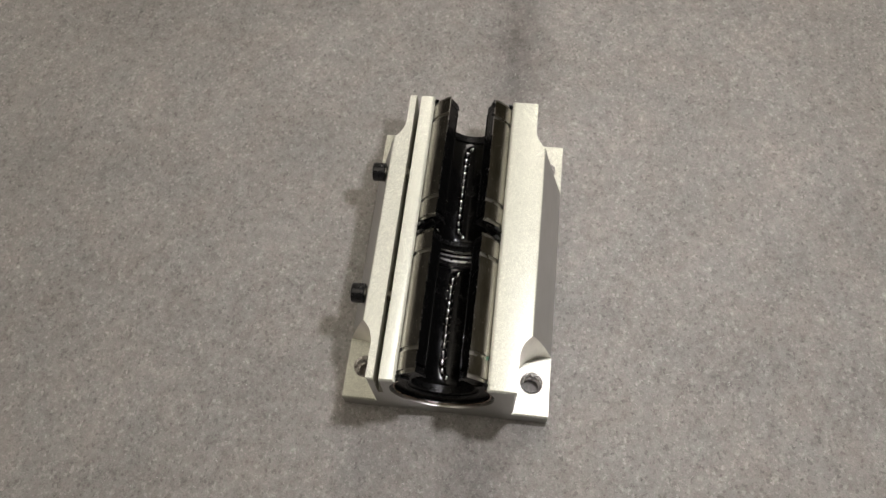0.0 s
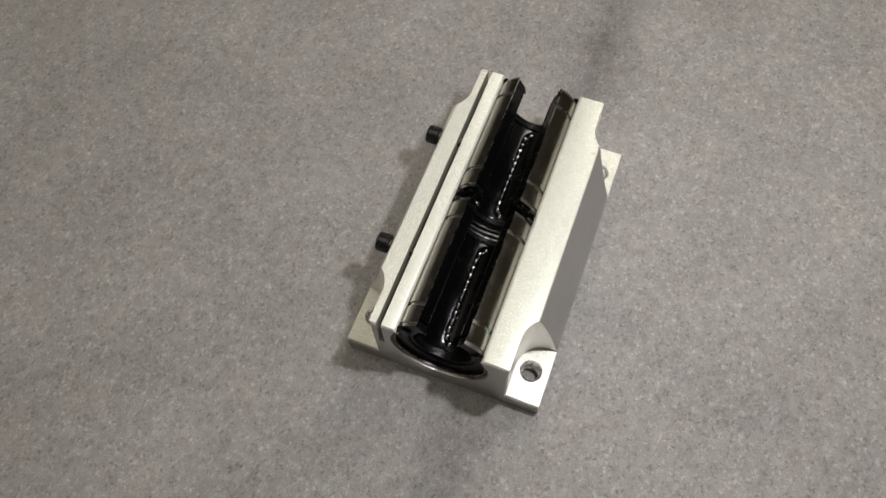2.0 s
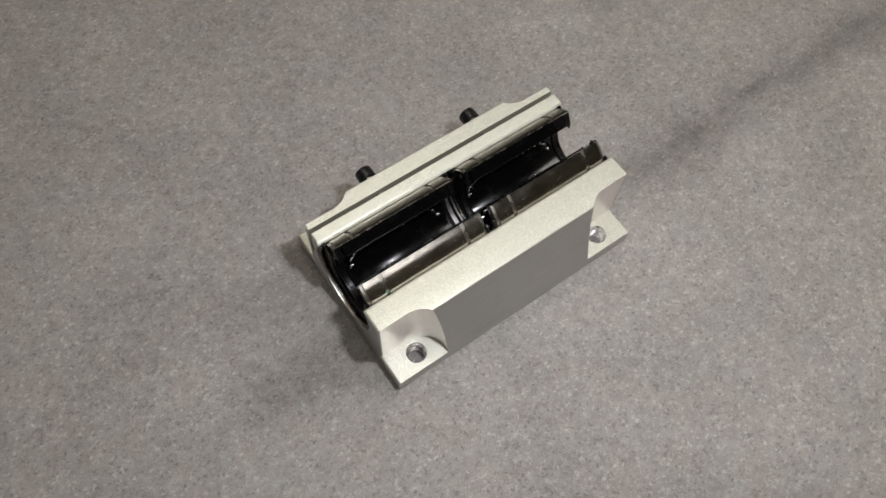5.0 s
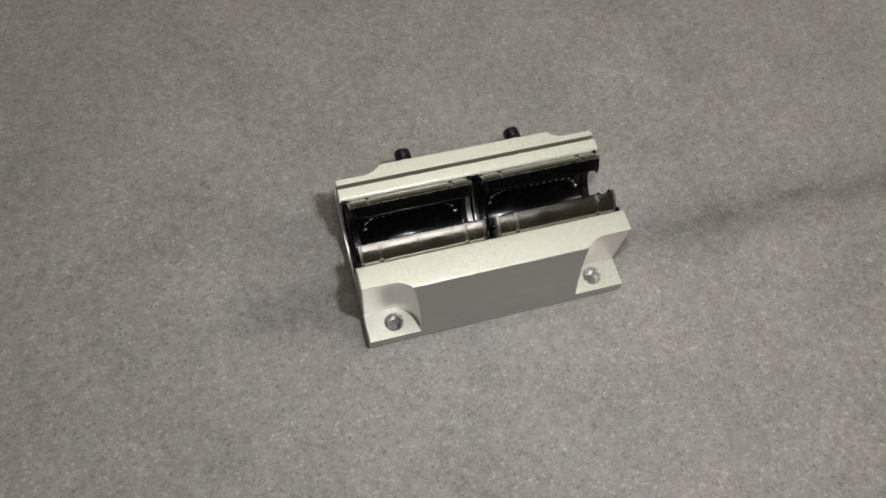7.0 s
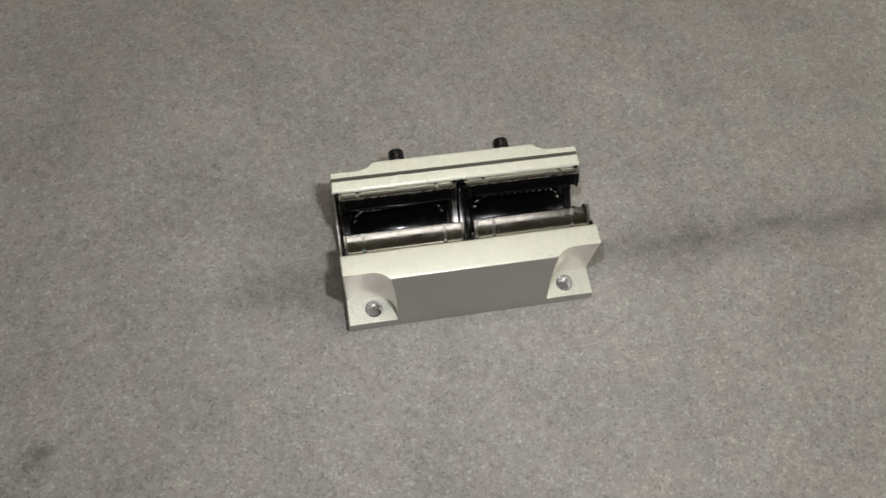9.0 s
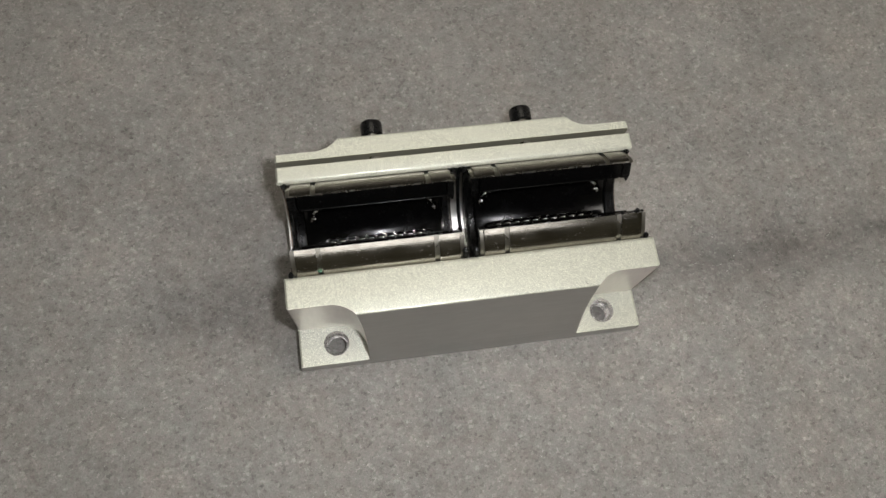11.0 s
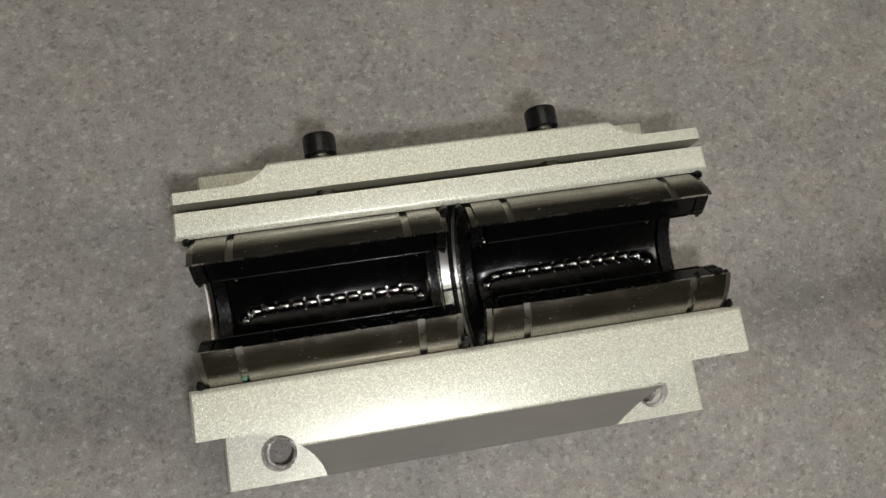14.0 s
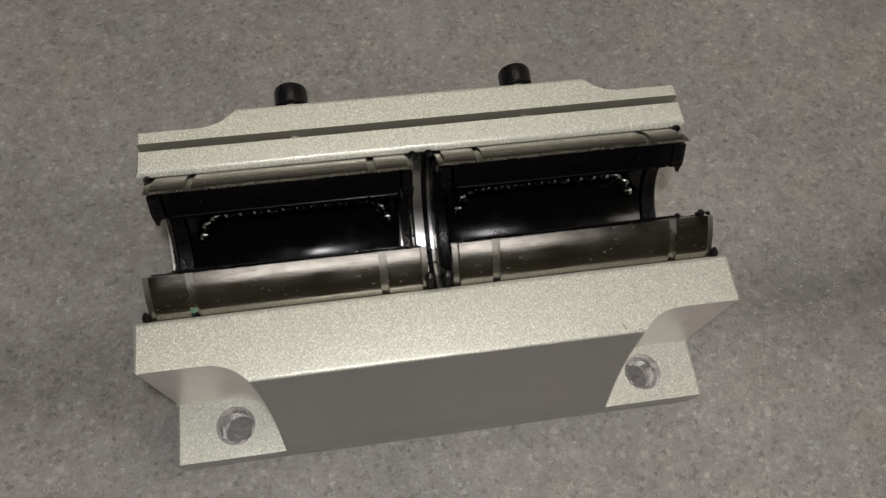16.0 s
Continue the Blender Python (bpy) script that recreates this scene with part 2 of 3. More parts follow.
CEILING = plaster("ceiling_paint", (0.4, 0.4, 0.38))


# ---- builders ----
def mesh_of(name, bm, mat, smooth=True, sharp=35):
    for v in bm.verts:
        v.co *= U
    bmesh.ops.recalc_face_normals(bm, faces=bm.faces)
    for e in bm.edges:
        e.smooth = not (len(e.link_faces) == 2 and e.calc_face_angle(0) > radians(sharp))
    for f in bm.faces:
        f.smooth = smooth
    me = bpy.data.meshes.new(name)
    bm.to_mesh(me)
    bm.free()
    me.materials.append(mat)
    return me


def part(name, bm, mat, parent, label="", m=None, sharp=35):
    ob = new(name, mesh_of(name, bm, mat, sharp=sharp))
    ob.parent = parent
    if m is not None:
        ob.matrix_basis = m
    return tagged(ob, label)


def prism(points, a, b, axis="x"):
    """A closed outline, drawn in the two other axes, pulled from a to b along the axis."""
    bm = bmesh.new()
    rings = []
    for at in (a, b):
        if axis == "x":
            rings.append([bm.verts.new((at, p, q)) for p, q in points])
        elif axis == "y":
            rings.append([bm.verts.new((p, at, q)) for p, q in points])
        else:
            rings.append([bm.verts.new((p, q, at)) for p, q in points])
    n = len(points)
    bm.faces.new(rings[0]), bm.faces.new(rings[1])
    for i in range(n):
        bm.faces.new((rings[0][i], rings[0][(i + 1) % n], rings[1][(i + 1) % n], rings[1][i]))
    bmesh.ops.recalc_face_normals(bm, faces=bm.faces)
    return bm


def circle(cy, cz, r, n=64, start=0.0):
    return [(cy + r * math.cos(start + math.tau * i / n), cz + r * math.sin(start + math.tau * i / n)) for i in range(n)]


def arc_lathe(profile, zc, a0, a1, steps, closed=True):
    """A profile of (x, r), turned about the bore's axis from a0 to a1 degrees; 0 is straight up, +90 is towards +y. The ends are capped."""
    bm = bmesh.new()
    rings = []
    for i in range(steps + 1):
        a = radians(a0 + (a1 - a0) * i / steps)
        rings.append([bm.verts.new((x, r * math.sin(a), zc + r * math.cos(a))) for x, r in profile])
    n = len(profile)
    for i in range(steps):
        for k in range(n if closed else n - 1):
            bm.faces.new((rings[i][k], rings[i][(k + 1) % n], rings[i + 1][(k + 1) % n], rings[i + 1][k]))
    if closed and abs(a1 - a0) < 359.9:
        bm.faces.new(rings[0]), bm.faces.new(rings[-1])
    if abs(a1 - a0) > 359.9:
        bmesh.ops.remove_doubles(bm, verts=bm.verts, dist=1e-5)
    return bm


def join(bm, other):
    me = bpy.data.meshes.new("join")
    other.to_mesh(me)
    other.free()
    bm.from_mesh(me)
    bpy.data.meshes.remove(me)
    return bm


def cut(bm, cutters):
    """bm less all the cutters, as a new bmesh."""
    def temp(b):
        me = bpy.data.meshes.new("temp")
        b.to_mesh(me)
        b.free()
        return new("temp", me)
    body, tools = temp(bm), [temp(c) for c in cutters]
    for t in tools:
        mod = body.modifiers.new("cut", "BOOLEAN")
        mod.operation, mod.solver, mod.object = "DIFFERENCE", "EXACT", t
    bpy.context.view_layer.update()
    me = bpy.data.meshes.new_from_object(body.evaluated_get(bpy.context.evaluated_depsgraph_get()))
    out = bmesh.new()
    out.from_mesh(me)
    for o in (body, *tools):
        old = o.data
        bpy.data.objects.remove(o)
        bpy.data.meshes.remove(old)
    bpy.data.meshes.remove(me)
    bmesh.ops.remove_doubles(out, verts=out.verts, dist=1e-5)
    return out


def box(x0, x1, y0, y1, z0, z1):
    return prism([(x0, y0), (x1, y0), (x1, y1), (x0, y1)], z0, z1, "z")


# ---- the room round the table ----
def structure(name, bm, mat, label):
    ob = new(name, mesh_of(name, bm, mat))
    return tagged(ob, label, kind="structure")


structure("wall_north", box(-150, 150, 150, 160, -12, 200), WALL, "plain painted room wall")
structure("wall_south", box(-150, 150, -160, -150, -12, 200), SOUTH, "plain painted room wall")
structure("wall_east", box(150, 160, -160, 160, -12, 200), EAST, "plain painted room wall")
structure("wall_west", box(-160, -150, -160, 160, -12, 200), WALL, "plain painted room wall")
structure("ceiling", box(-160, 160, -160, 160, 200, 210), CEILING, "plain white ceiling over the table")
structure("floor", box(-160, 160, -160, 160, -12, -3), WALL, "plain support under the felt")


def felt_height(x, y):
    """Shallow swells and a crease in the felt, in centimetres; flat where the block stands."""
    away = max(0.0, math.hypot(max(0, abs(x) - 5.5), max(0, abs(y) - 3.8)))
    calm = 1 - math.exp(-(away / 3.0) ** 2)
    swell = 0.1 * (noise.noise((x * 0.09, y * 0.09, 3.0)) + 0.4 * noise.noise((x * 0.25, y * 0.25, 7.0)) - 0.3)
    d = y + 1.1 + 0.5 * noise.noise((x * 0.15, 0.0, 11.0))
    crease = -0.2 * math.exp(-(d / 1.3) ** 2) - 0.05 * math.exp(-(d / 0.5) ** 2)
    crease *= 0.3 if x < 0 else 1.0
    return calm * swell + (1 - math.exp(-(max(0, abs(x) - 5.3) / 1.6) ** 2)) * crease


def felt_sheet():
    bm = bmesh.new()
    n = 260
    grid = []
    for j in range(n + 1):
        row = []
        for i in range(n + 1):
            u, v = 2 * i / n - 1, 2 * j / n - 1
            x, y = 149 * (0.25 * u + 0.75 * u ** 3), 149 * (0.25 * v + 0.75 * v ** 3)
            row.append(bm.verts.new((x, y, felt_height(x, y))))
        grid.append(row)
    for j in range(n):
        for i in range(n):
            bm.faces.new((grid[j][i], grid[j][i + 1], grid[j + 1][i + 1], grid[j + 1][i]))
    return bm


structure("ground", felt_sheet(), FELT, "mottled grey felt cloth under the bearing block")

# ---- the bearing block ----
HALF, TOP, ZF = 5.2, 3.366, 0.705          # half length, top face, flange
Y_TOP, Y_FLANGE, Y_END = 2.617, 3.398, 2.262
ZC, R_BORE = 2.40, 1.622
block = new("linear_bearing_block")
tagged(block, "silver aluminium bearing block with open black ball bearings on felt", "bearing block")


def pocket(sx, sy):
    cx, cy, r = 4.09, 3.19, 0.925
    pts = [(cx - r, 4.2), (cx - r, cy)]
    pts += [(cx - r * math.cos(radians(a)), cy - r * math.sin(radians(a))) for a in range(6, 91, 6)]
    pts += [(6.0, cy - r), (6.0, 4.2)]
    pts = [(sx * x, sy * y) for x, y in pts]
    return prism(pts, ZF, 4.5, "z")


def cone(s):
    """The chamfer at a mouth of the bore."""
    return arc_lathe([(s * 5.13, 0.0), (s * 5.13, R_BORE - 0.02), (s * 5.24, 1.78), (s * 5.24, 0.0)], ZC, 0, 360, 96)


def housing():
    e, q = 0.03, 0.07
    soft = [(Y_TOP + 0.017 - q + q * math.sin(radians(a)), TOP - q + q * math.cos(radians(a))) for a in (76, 57, 38, 19, 0)]
    outline = [(-Y_FLANGE + e, 0), (Y_FLANGE - e, 0), (Y_FLANGE, e), (Y_FLANGE, ZF), *soft,
               *((-y, z) for y, z in soft[::-1]), (-Y_FLANGE, ZF), (-Y_FLANGE, e)]
    body = prism(outline, -HALF, HALF)
    tools = [prism(circle(0, ZC, R_BORE, 96), -7, 7)]
    for s in (-1, 1):
        tools.append(cone(s))
    lip = [(1.36, 3.235), (1.385, 3.29), (1.415, 3.33), (1.45, 3.356), (1.49, TOP + 0.002)]
    tools.append(prism([*((-y, z) for y, z in lip[::-1]), *lip, (1.49, 4), (-1.49, 4)], -7, 7))
    tools.append(box(-7, 7, 1.865, 2.035, 1.9, 5))
    tools += [pocket(sx, sy) for sx in (-1, 1) for sy in (-1, 1)]
    tools += [prism(circle(sx * 4.095, sy * 2.792, 0.372, 40), -1, 2, "z") for sx in (-1, 1) for sy in (-1, 1)]
    for x in (-2.36, 2.13):
        tools.append(prism(circle(x, 2.99, 0.19, 24), 1.7, 4.0, "y"))
    # the ends' edges are broken
    k = 0.055
    for sx in (-1, 1):
        for level, y0, y1 in ((TOP, -4, 4), (ZF, 2.27, 4), (ZF, -4, -2.27)):
            tools.append(prism([(sx * (HALF - k - 0.05), level + 0.05), (sx * (HALF + 0.1), level - k - 0.1), (sx * (HALF + 0.1), level + 0.05)], y0, y1, "y"))
        for sy in (-1, 1):
            tools.append(prism([(sx * (HALF - k - 0.05), sy * (Y_END + 0.05)), (sx * (HALF + 0.1), sy * (Y_END - k - 0.1)), (sx * (HALF + 0.1), sy * (Y_END + 0.05))], ZF + 0.02, 4, "z"))
    return cut(body, tools)


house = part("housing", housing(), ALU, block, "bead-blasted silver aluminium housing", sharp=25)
house.data.materials.append(SATIN), house.data.materials.append(BORE), house.data.materials.append(BORE_INNER), house.data.materials.append(POCKET), house.data.materials.append(SLIT_SHADED)
for p in house.data.polygons:
    c = p.center / U
    if c.z > 3.24 and 1.37 < abs(c.y) < 1.5 and abs(p.normal.x) < 0.9:
        p.material_index = 0
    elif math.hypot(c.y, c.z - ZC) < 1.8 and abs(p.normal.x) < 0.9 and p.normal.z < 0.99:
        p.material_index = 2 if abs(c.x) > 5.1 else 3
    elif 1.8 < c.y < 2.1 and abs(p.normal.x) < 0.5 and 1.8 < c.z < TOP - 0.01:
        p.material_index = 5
    elif p.normal.z < 0.5:
        walled = ZF < c.z and abs(c.x) > 3.1 and abs(c.y) > 2.2 and abs(p.normal.z) < 0.05 and abs(c.x) < 5.15
        p.material_index = 4 if walled else 1


def thread(r):
    """The turns of a tapped hole, with a small countersink on top."""
    prof, z, n = [], 0.02, 8
    step = (ZF - 0.15) / n
    for i in range(n):
        prof += [(z, r), (z + step * 0.5, r - 0.05)]
        z += step
    prof += [(ZF - 0.10, r - 0.05), (ZF - 0.05, r + 0.012), (ZF + 0.002, 0.376)]
    bm = bmesh.new()
    rings = []
    for k in range(33):
        a = math.tau * k / 32
        rings.append([bm.verts.new((q * math.cos(a), q * math.sin(a), h + step * (k / 32 - 0.5) * (0.2 < h / ZF < 0.8))) for h, q in prof])
    for k in range(32):
        for i in range(len(prof) - 1):
            bm.faces.new((rings[k][i], rings[k][i + 1], rings[k + 1][i + 1], rings[k + 1][i]))
    return bm


tapped = mesh_of("tapped_hole", thread(0.335), MILLED, sharp=60)
for sx in (-1, 1):
    for sy in (-1, 1):
        ob = new("tapped_hole", tapped)
        ob.parent, ob.location = house, (sx * 4.095 * U, sy * 2.792 * U, 0)

LIP = 29.3      # the opening's half angle


def sleeve():
    r0, r1 = 1.61, 1.555
    prof = [(0.22, r1), (0.22, r0 - 0.045), (0.32, r0 - 0.04), (0.34, r0)]
    for g in (0.98, 4.19):
        prof += [(g - 0.07, r0), (g - 0.065, r0 - 0.05), (g + 0.065, r0 - 0.05), (g + 0.07, r0)]
    prof += [(4.83, r0), (4.85, r0 - 0.04), (4.95, r0 - 0.045), (4.95, r1)]
    return arc_lathe(prof, ZC, LIP, 360 - LIP, 110)


def sleeve_mesh():
    me = mesh_of("sleeve", sleeve(), SLEEVE, sharp=30)
    me.materials.append(GROOVE), me.materials.append(EDGE)
    for p in me.polygons:
        x, radial = p.center.x / U, Vector((0, p.center.y / U, p.center.z / U - ZC)).normalized()
        lip = abs(p.normal.x) < 0.5 and abs(p.normal.dot(radial)) < 0.3
        if lip:
            p.material_index = 2
        elif min(abs(x - 0.98), abs(x - 4.19)) < 0.075 or x < 0.335 or x > 4.835:
            p.material_index = 1
    return me


def track(theta, hook, sign):
    """The line of a ball loop's open side, in (x, degrees) along the bearing."""
    s = [(0.72, hook), (0.76, hook * 0.62), (0.90, hook * 0.2), (1.12, 0), (3.98, 0), (4.20, hook * 0.2), (4.34, hook * 0.62), (4.38, hook)]
    return [(x, theta + sign * h) for x, h in s]


TRACKS = [track(171, 10, 1), track(107, 24, 1), track(-107, 24, -1)]


def slot(line, half):
    """A cutter along a track, that reaches from inside the bore to the sleeve."""
    r = 1.05
    pts = [Vector((x, radians(a) * r)) for x, a in line]
    left, right = [], []
    for i, p in enumerate(pts):
        d = (pts[min(i + 1, len(pts) - 1)] - pts[max(i - 1, 0)]).normalized()
        n = Vector((-d.y, d.x)) * half
        e = d * half * 0.6 * ((i == len(pts) - 1) - (i == 0))
        left.append(p + n + e), right.append(p - n + e)
    fine = []
    ring = left + right[::-1]
    for a, b in zip(ring, ring[1:] + ring[:1]):
        k = max(1, int((b - a).length / 0.6))
        fine += [a.lerp(b, j / k) for j in range(k)]
    bm = bmesh.new()
    inner, outer = [], []
    for p in fine:
        a = p.y / r
        inner.append(bm.verts.new((p.x, 0.85 * math.sin(a), ZC + 0.85 * math.cos(a))))
        outer.append(bm.verts.new((p.x, 1.6 * math.sin(a), ZC + 1.6 * math.cos(a))))
    bm.faces.new(inner), bm.faces.new(outer)
    for i in range(len(fine)):
        j = (i + 1) % len(fine)
        bm.faces.new((inner[i], inner[j], outer[j], outer[i]))
    bmesh.ops.triangulate(bm, faces=[f for f in bm.faces if len(f.verts) > 4])
    bmesh.ops.recalc_face_normals(bm, faces=bm.faces)
    return bm


def along(line, step):
    """Places about every step along a track, from end to end."""
    pts = [Vector((x, radians(a) * 1.1)) for x, a in line]
    lengths = [(b - a).length for a, b in zip(pts, pts[1:])]
    n, out = round(sum(lengths) / step), []
    for i in range(n + 1):
        d, k = sum(lengths) * i / n, 0
        while k < len(lengths) - 1 and d > lengths[k]:
            d, k = d - lengths[k], k + 1
        p = pts[k].lerp(pts[k + 1], min(1.0, d / lengths[k]))
        out.append((p.x, p.y / 1.1))
    return out


def cage():
    prof = [(0.50, 1.55), (0.50, 1.06), (0.56, 1.03), (4.58, 1.03), (4.64, 1.06), (4.64, 1.55)]
    body = arc_lathe(prof, ZC, LIP + 1, 359 - LIP, 100)
    bmesh.ops.recalc_face_normals(body, faces=body.faces)
    out = cut(body, [slot(t, 0.104) for t in TRACKS])
    for side in (1, -1):
        a = radians(LIP + 1) * side
        join(out, prism(circle(1.04 * math.sin(a), ZC + 1.04 * math.cos(a), 0.022, 10), 0.56, 4.58))
    return out


def ball_mesh():
    bm = bmesh.new()
    bmesh.ops.create_icosphere(bm, subdivisions=3, radius=0.14)
    return mesh_of("ball", bm, CHROME)


def seal(x0, x1, lean):
    """A rubber wiper at a bearing's end, with ragged tips at the opening."""
    prof = [(x0, 1.46), (x0, 1.12), (x0 + lean, 1.0), (x1 + lean * 0.4, 0.99), (x1, 1.1), (x1, 1.46)]
    bm = arc_lathe(prof, ZC, LIP + 2.0, 358 - LIP, 72)
    if x0 > 2.5:
        cap = [(x1 + 0.035, 1.1), (x1 + 0.085, 1.16), (x1 + 0.085, 1.57), (x1 + 0.035, 1.58)]
        join(bm, arc_lathe(cap, ZC, 60, 300, 64))
    for side in (1, -1) if x0 > 2.5 else (1,):
        a = radians(LIP + 3) * side
        c = Vector(((x0 + x1) / 2, 1.02 * math.sin(a), ZC + 1.02 * math.cos(a)))
        tip = c + Vector((0.06 * (1 if x0 > 2.5 else -1), -0.05 * side, -0.2))
        base = [bm.verts.new(c + Vector((dx, dy * side, dz))) for dx, dy, dz in ((-0.1, 0.02, 0.1), (0.1, 0.02, 0.1), (0.1, 0.12, 0.05), (-0.1, 0.12, 0.05))]
        t = [bm.verts.new(tip + Vector((dx, dy, 0))) for dx, dy in ((-0.02, 0), (0.03, 0), (0.03, 0.03 * side), (-0.02, 0.03 * side))]
        for i in range(4):
            j = (i + 1) % 4
            bm.faces.new((base[i], base[j], t[j], t[i]))
        bm.faces.new(t), bm.faces.new(base)
    return bm


def hoop(x, big, tube, a0, a1, nub=0.0):
    """A round ring in the bore's groove; nub: how much thicker its ends are."""
    bm = bmesh.new()
    steps, rings = 90, []
    for i in range(steps + 1):
        a = radians(a0 + (a1 - a0) * i / steps)
        ends = max(0.0, 1 - min(i, steps - i) / 4.0)
        q = (tube + nub * ends) * (0.4 if i in (0, steps) and nub else 1.0)
        rings.append([bm.verts.new((x + q * math.cos(b), (big + q * math.sin(b)) * math.sin(a), ZC + (big + q * math.sin(b)) * math.cos(a)))
                      for b in (math.tau * k / 10 for k in range(10))])
    for i in range(steps):
        for k in range(10):
            bm.faces.new((rings[i][k], rings[i][(k + 1) % 10], rings[i + 1][(k + 1) % 10], rings[i + 1][k]))
    bm.faces.new(rings[0]), bm.faces.new(rings[-1])
    return bm


def glint_beads():
    """Small bright beads added as glints between the balls of the lowest track, on both sides of it."""
    bm = bmesh.new()
    places = along(TRACKS[0], 0.284)
    for (x0, a0), (x1, a1) in zip(places[1:], places[2:-1]):
        for side in (1, -1):
            a = (a0 + a1) / 2 + side * 0.118
            nub = bmesh.ops.create_icosphere(bm, subdivisions=2, radius=0.02)["verts"]
            bmesh.ops.translate(bm, verts=nub, vec=((x0 + x1) / 2, 1.035 * math.sin(a), ZC + 1.035 * math.cos(a)))
    return bm


SHELL, BALL, NUBS = sleeve_mesh(), ball_mesh(), mesh_of("glint_bead", glint_beads(), CHROME)
CAGE_MESH = mesh_of("cage", cage(), CAGE, sharp=40)
for side in (1, -1):
    turn = Matrix.Identity(4) if side > 0 else Matrix.Diagonal((-1, 1, 1, 1))
    ob = tagged(new("bearing_sleeve", SHELL), "dark polished steel bearing sleeve with fine scuffs")
    ob.parent, ob.matrix_basis = block, turn
    inner = tagged(new("ball_cage", CAGE_MESH), "oily black plastic ball cage")
    inner.parent, inner.matrix_basis = block, turn
    held = tagged(new("glint_bead", NUBS), "small bright beads that imitate glints between the balls")
    held.parent = inner
    for line in TRACKS:
        for x, a in along(line, 0.284):
            b = new("ball", BALL)
            b.parent = inner
            b.location = (x * U, 1.165 * math.sin(a) * U, (ZC + 1.165 * math.cos(a)) * U)
    for x0, x1, lean in ((0.26, 0.44, 0.05), (4.70, 4.92, -0.05)):
        part("wiper_seal", seal(x0, x1, lean), SEAL, block, "black rubber wiper seal", turn)
    part("end_washer", arc_lathe([(0.21, 1.42), (0.21, 1.3), (0.245, 1.3), (0.245, 1.42)], ZC, 40, 320, 72), WASHER, block, "thin steel washer", turn)

for x, reach, nub in ((-5.0, 52, 0.03), (-0.2, 46, 0.05), (0.10, 46, 0.05), (5.0, 52, 0.03)):
    part("o_ring", hoop(x, 1.59, 0.055, reach, 360 - reach, nub), RING, block, "black rubber ring in the bore")
for x in (-5.08, 5.08):
    part("circlip", arc_lathe([(x - 0.03, 1.655), (x - 0.03, 1.5), (x + 0.03, 1.5), (x + 0.03, 1.655)], ZC, 62, 298, 80), OXIDE, block, "black circlip")
    for big in (1.50, 1.665):
        part("snap_ring", hoop(x * 1.008, big, 0.016, 62, 298), BROWN, block, "thin oily brown steel ring")


def screw_head():
    """A knurled socket head along +y, from 0 to its top."""
    n, r, h = 60, 0.32, 0.43
    bm = bmesh.new()
    levels = [(0.0, r - 0.03, 0), (0.02, r - 0.005, 0), (0.10, r - 0.005, 0), (0.115, r, 1), (h - 0.06, r, 1), (h - 0.02, r - 0.02, 0), (h, r - 0.06, 0)]
    rings = [[bm.verts.new(((q - 0.008 * knurl * (k % 2)) * math.cos(math.tau * k / n), y, (q - 0.008 * knurl * (k % 2)) * math.sin(math.tau * k / n)))
              for k in range(n)] for y, q, knurl in levels]
    for a, b in zip(rings, rings[1:]):
        for k in range(n):
            bm.faces.new((a[k], a[(k + 1) % n], b[(k + 1) % n], b[k]))
    bm.faces.new(rings[0]), bm.faces.new(rings[-1])
    bmesh.ops.recalc_face_normals(bm, faces=bm.faces)
    return cut(bm, [prism(circle(0, 0, 0.17, 6), 0.2, 0.8, "y")])


def screw_shank():
    prof, y = [], -2.0
    while y < -0.02:
        prof += [(y, 0.16), (y + 0.035, 0.186)]
        y += 0.07
    prof.append((0.02, 0.18))
    bm = bmesh.new()
    rings = [[bm.verts.new((q * math.cos(math.tau * k / 20), h, q * math.sin(math.tau * k / 20))) for k in range(20)] for h, q in prof]
    for a, b in zip(rings, rings[1:]):
        for k in range(20):
            bm.faces.new((a[k], a[(k + 1) % 20], b[(k + 1) % 20], b[k]))
    bm.faces.new(rings[0]), bm.faces.new(rings[-1])
    return bm


for x in (-2.36, 2.13):
    m = Matrix.Translation((x * U, 2.755 * U, 2.99 * U))
    head = part("clamp_screw", screw_head(), OXIDE, block, "black socket head clamp screw", m, sharp=30)
    part("shank", screw_shank(), GROOVE, head, "oily steel threaded shank")


def crumb(size, flat):
    bm = bmesh.new()
    bmesh.ops.create_icosphere(bm, subdivisions=2, radius=size)
    for v in bm.verts:
        v.co.x *= 1.5
        v.co.z *= flat
        v.co *= 1 + 0.6 * noise.noise(v.co * 22)
    return bm


# rubber tabs that stand up behind the lip, a green glint in a groove, modelled as a speck
for x, y, z, size in ((4.30, -0.72, 3.78, 0.045), (4.72, -0.72, 3.79, 0.06), (4.86, -0.73, 3.78, 0.035)):
    part("rubber_tab", crumb(size, 1.1), RUBBER, block, "", Matrix.Translation((x * U, y * U, z * U)))
GREEN, _, _, _ = material("green_glint_colour", (0.06, 0.15, 0.09), 0.5)
part("green_glint", crumb(0.045, 0.4), GREEN, block, "small green glint modelled as a speck", Matrix.Translation((-4.20 * U, -1.30 * U, 3.385 * U)))


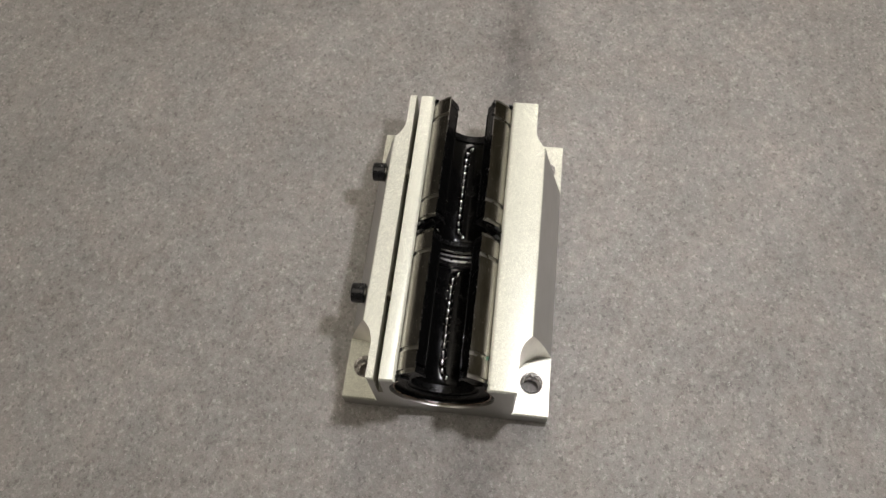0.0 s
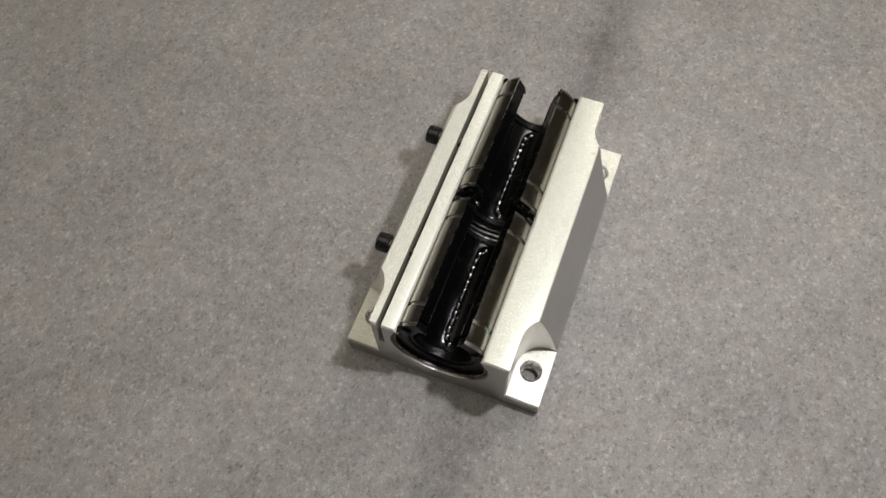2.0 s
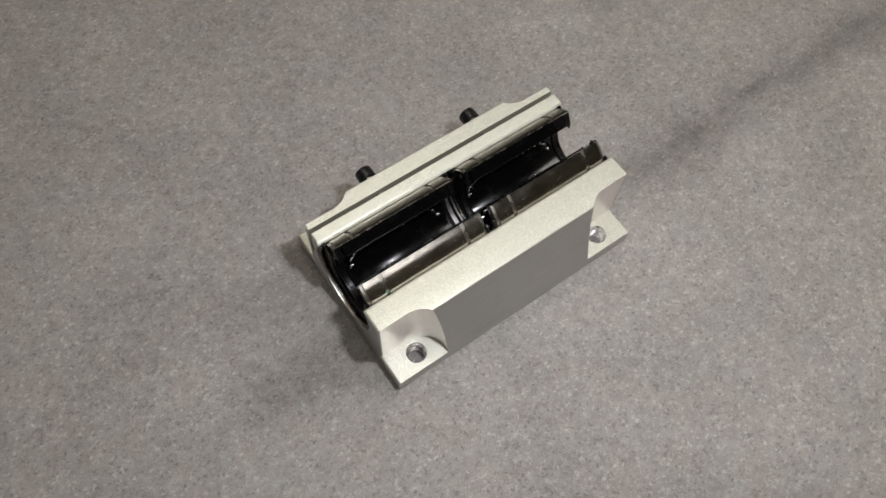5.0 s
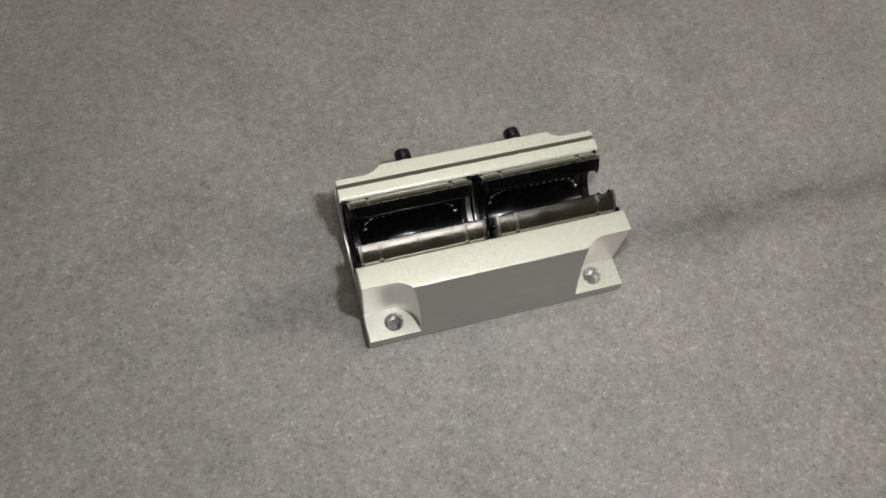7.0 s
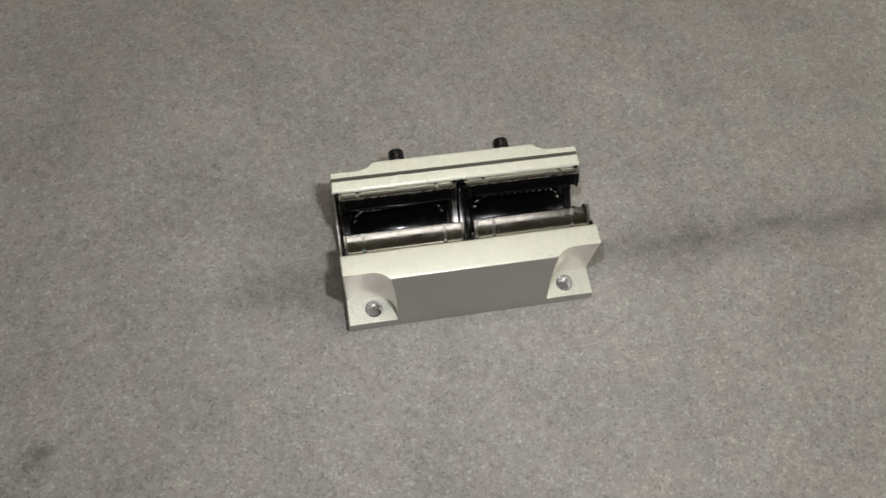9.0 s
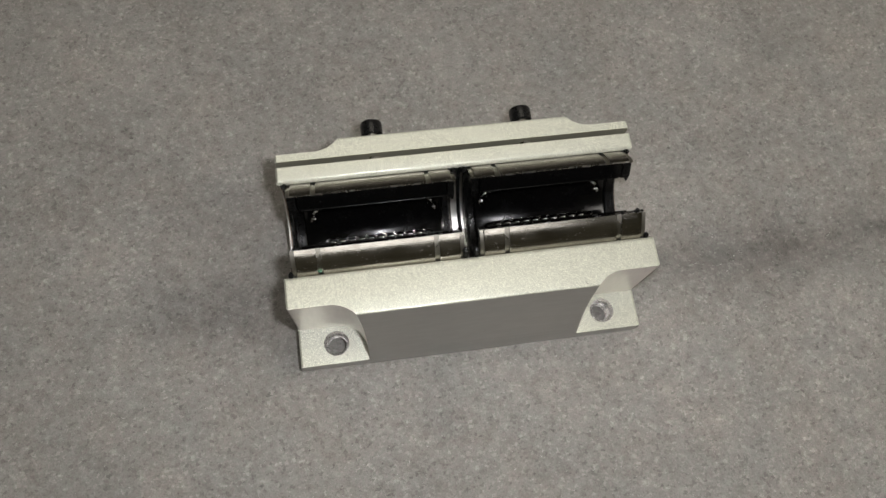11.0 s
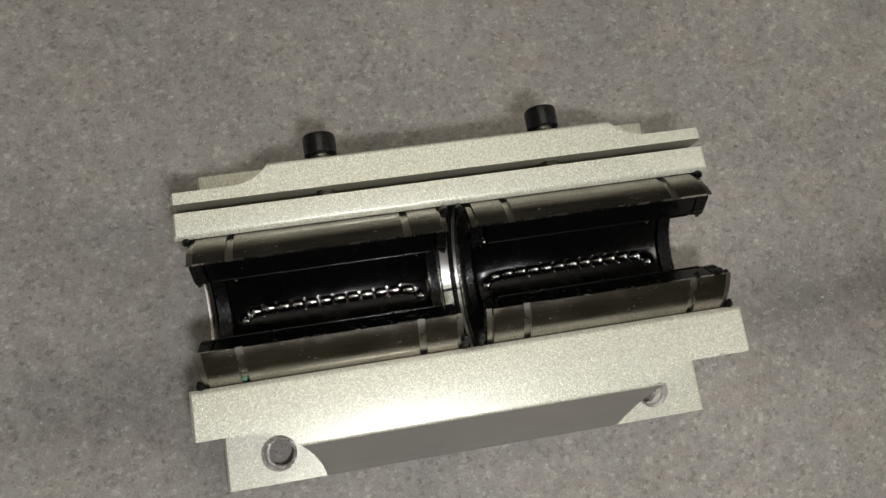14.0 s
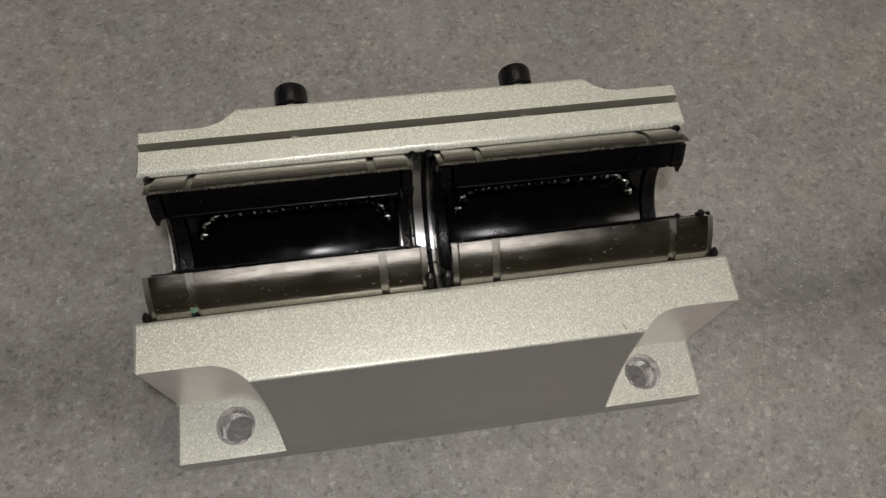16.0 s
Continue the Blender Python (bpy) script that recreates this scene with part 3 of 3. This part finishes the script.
def nick(length, width):
    """A bright raised burr, thin and crooked."""
    bm = bmesh.new()
    n, rows = 6, []
    for i in range(n + 1):
        t = i / n
        w = width * (0.25 + math.sin(math.pi * t)) * 0.6
        y = 0.3 * length * noise.noise((t * 2.0, length * 9, 0))
        rows.append([bm.verts.new((length * (t - 0.5), y - w, 0)), bm.verts.new((length * (t - 0.5), y, w * 0.5)), bm.verts.new((length * (t - 0.5), y + w, 0))])
    for a, b in zip(rows, rows[1:]):
        for k in range(2):
            bm.faces.new((a[k], a[k + 1], b[k + 1], b[k]))
    return bm


for x, y, turn, length, width in ((3.02, -2.50, -35, 0.14, 0.012), (3.28, -2.58, 10, 0.10, 0.010), (1.95, -2.2, 70, 0.12, 0.006), (4.65, -2.25, 5, 0.35, 0.008)):
    part("burr", nick(length, width), CHROME, house, "", Matrix.Translation((x * U, y * U, (TOP + 0.001) * U)) @ pose(0, 0, 0, 0, 0, turn))

for y, z, length in ((1.97, 3.10, 0.34), (1.84, 3.22, 0.2)):
    part("burr", nick(length, 0.014), CHROME, house, "", Matrix.Translation((-(HALF + 0.002) * U, y * U, z * U)) @ pose(0, 0, 0, 0, -78, 0))


# ---- lint ----
def lint():
    rng = random.Random(5)
    bm = bmesh.new()
    spots = [(10.71, -12.24, 0.05), (1.65, 11.65, 0.05), (2.91, -10.58, 0.03), (3.51, -6.87, 0.03), (13.18, -6.63, 0.04), (-9.9, 0.2, 0.03), (9.26, -5.15, 0.03)]
    spots += [(rng.uniform(-22, 22), rng.uniform(-20, 22), rng.choice((0.012, 0.015, 0.02, 0.03))) for _ in range(150)]
    for x, y, r in spots:
        if abs(x) < 5.6 and abs(y) < 3.8:
            continue
        made = bmesh.ops.create_icosphere(bm, subdivisions=1, radius=r)["verts"]
        s, a = rng.uniform(0.5, 2.2), rng.uniform(0, math.tau)
        for v in made:
            c = Vector((v.co.x * s, v.co.y * 0.8, v.co.z * 0.6)) * rng.uniform(0.7, 1.2)
            v.co = (x + c.x * math.cos(a) - c.y * math.sin(a), y + c.x * math.sin(a) + c.y * math.cos(a), felt_height(x, y) + c.z + r * 0.4)
    # short fibres that stand out of the nap
    for _ in range(5500):
        x, y = rng.uniform(-13, 13), rng.uniform(-11, 11)
        length, width, a, bend = rng.uniform(0.03, 0.1), rng.uniform(0.005, 0.011), rng.gauss(0, 0.9), rng.uniform(-0.8, 0.8)
        if abs(x) < 5.35 and abs(y) < 3.55:
            continue
        rows, z = [], felt_height(x, y)
        for t in (0, 1, 2):
            d = Vector((math.cos(a + bend * t), math.sin(a + bend * t)))
            n = Vector((-d.y, d.x)) * width * (1, 1.2, 0.6)[t]
            at = Vector((x, y)) + d * length * t * 0.5
            h = z + 0.006 + 0.016 * t * (2.4 - t)
            rows.append([bm.verts.new((at.x - n.x, at.y - n.y, h)), bm.verts.new((at.x + n.x, at.y + n.y, h + 0.003))])
        for p, q in zip(rows, rows[1:]):
            bm.faces.new((p[0], p[1], q[1], q[0]))
    return bm


LINT, lint_nodes, lint_links, lint_shader = material("pale_lint", (0.6, 0.58, 0.54), 0.9)
island = lint_nodes.new("ShaderNodeNewGeometry")
lint_links.new(ramp(lint_nodes, lint_links, island.outputs["Random Per Island"], [(0.0, (0.22, 0.21, 0.198)), (0.5, (0.33, 0.315, 0.298)), (0.93, (0.45, 0.43, 0.41)), (1.0, (0.62, 0.6, 0.57))]), lint_shader.inputs["Base Color"])
tagged(new("lint", mesh_of("lint", lint(), LINT)), "pale lint specks and short fibres scattered on grey felt", "lint", kind="stuff")
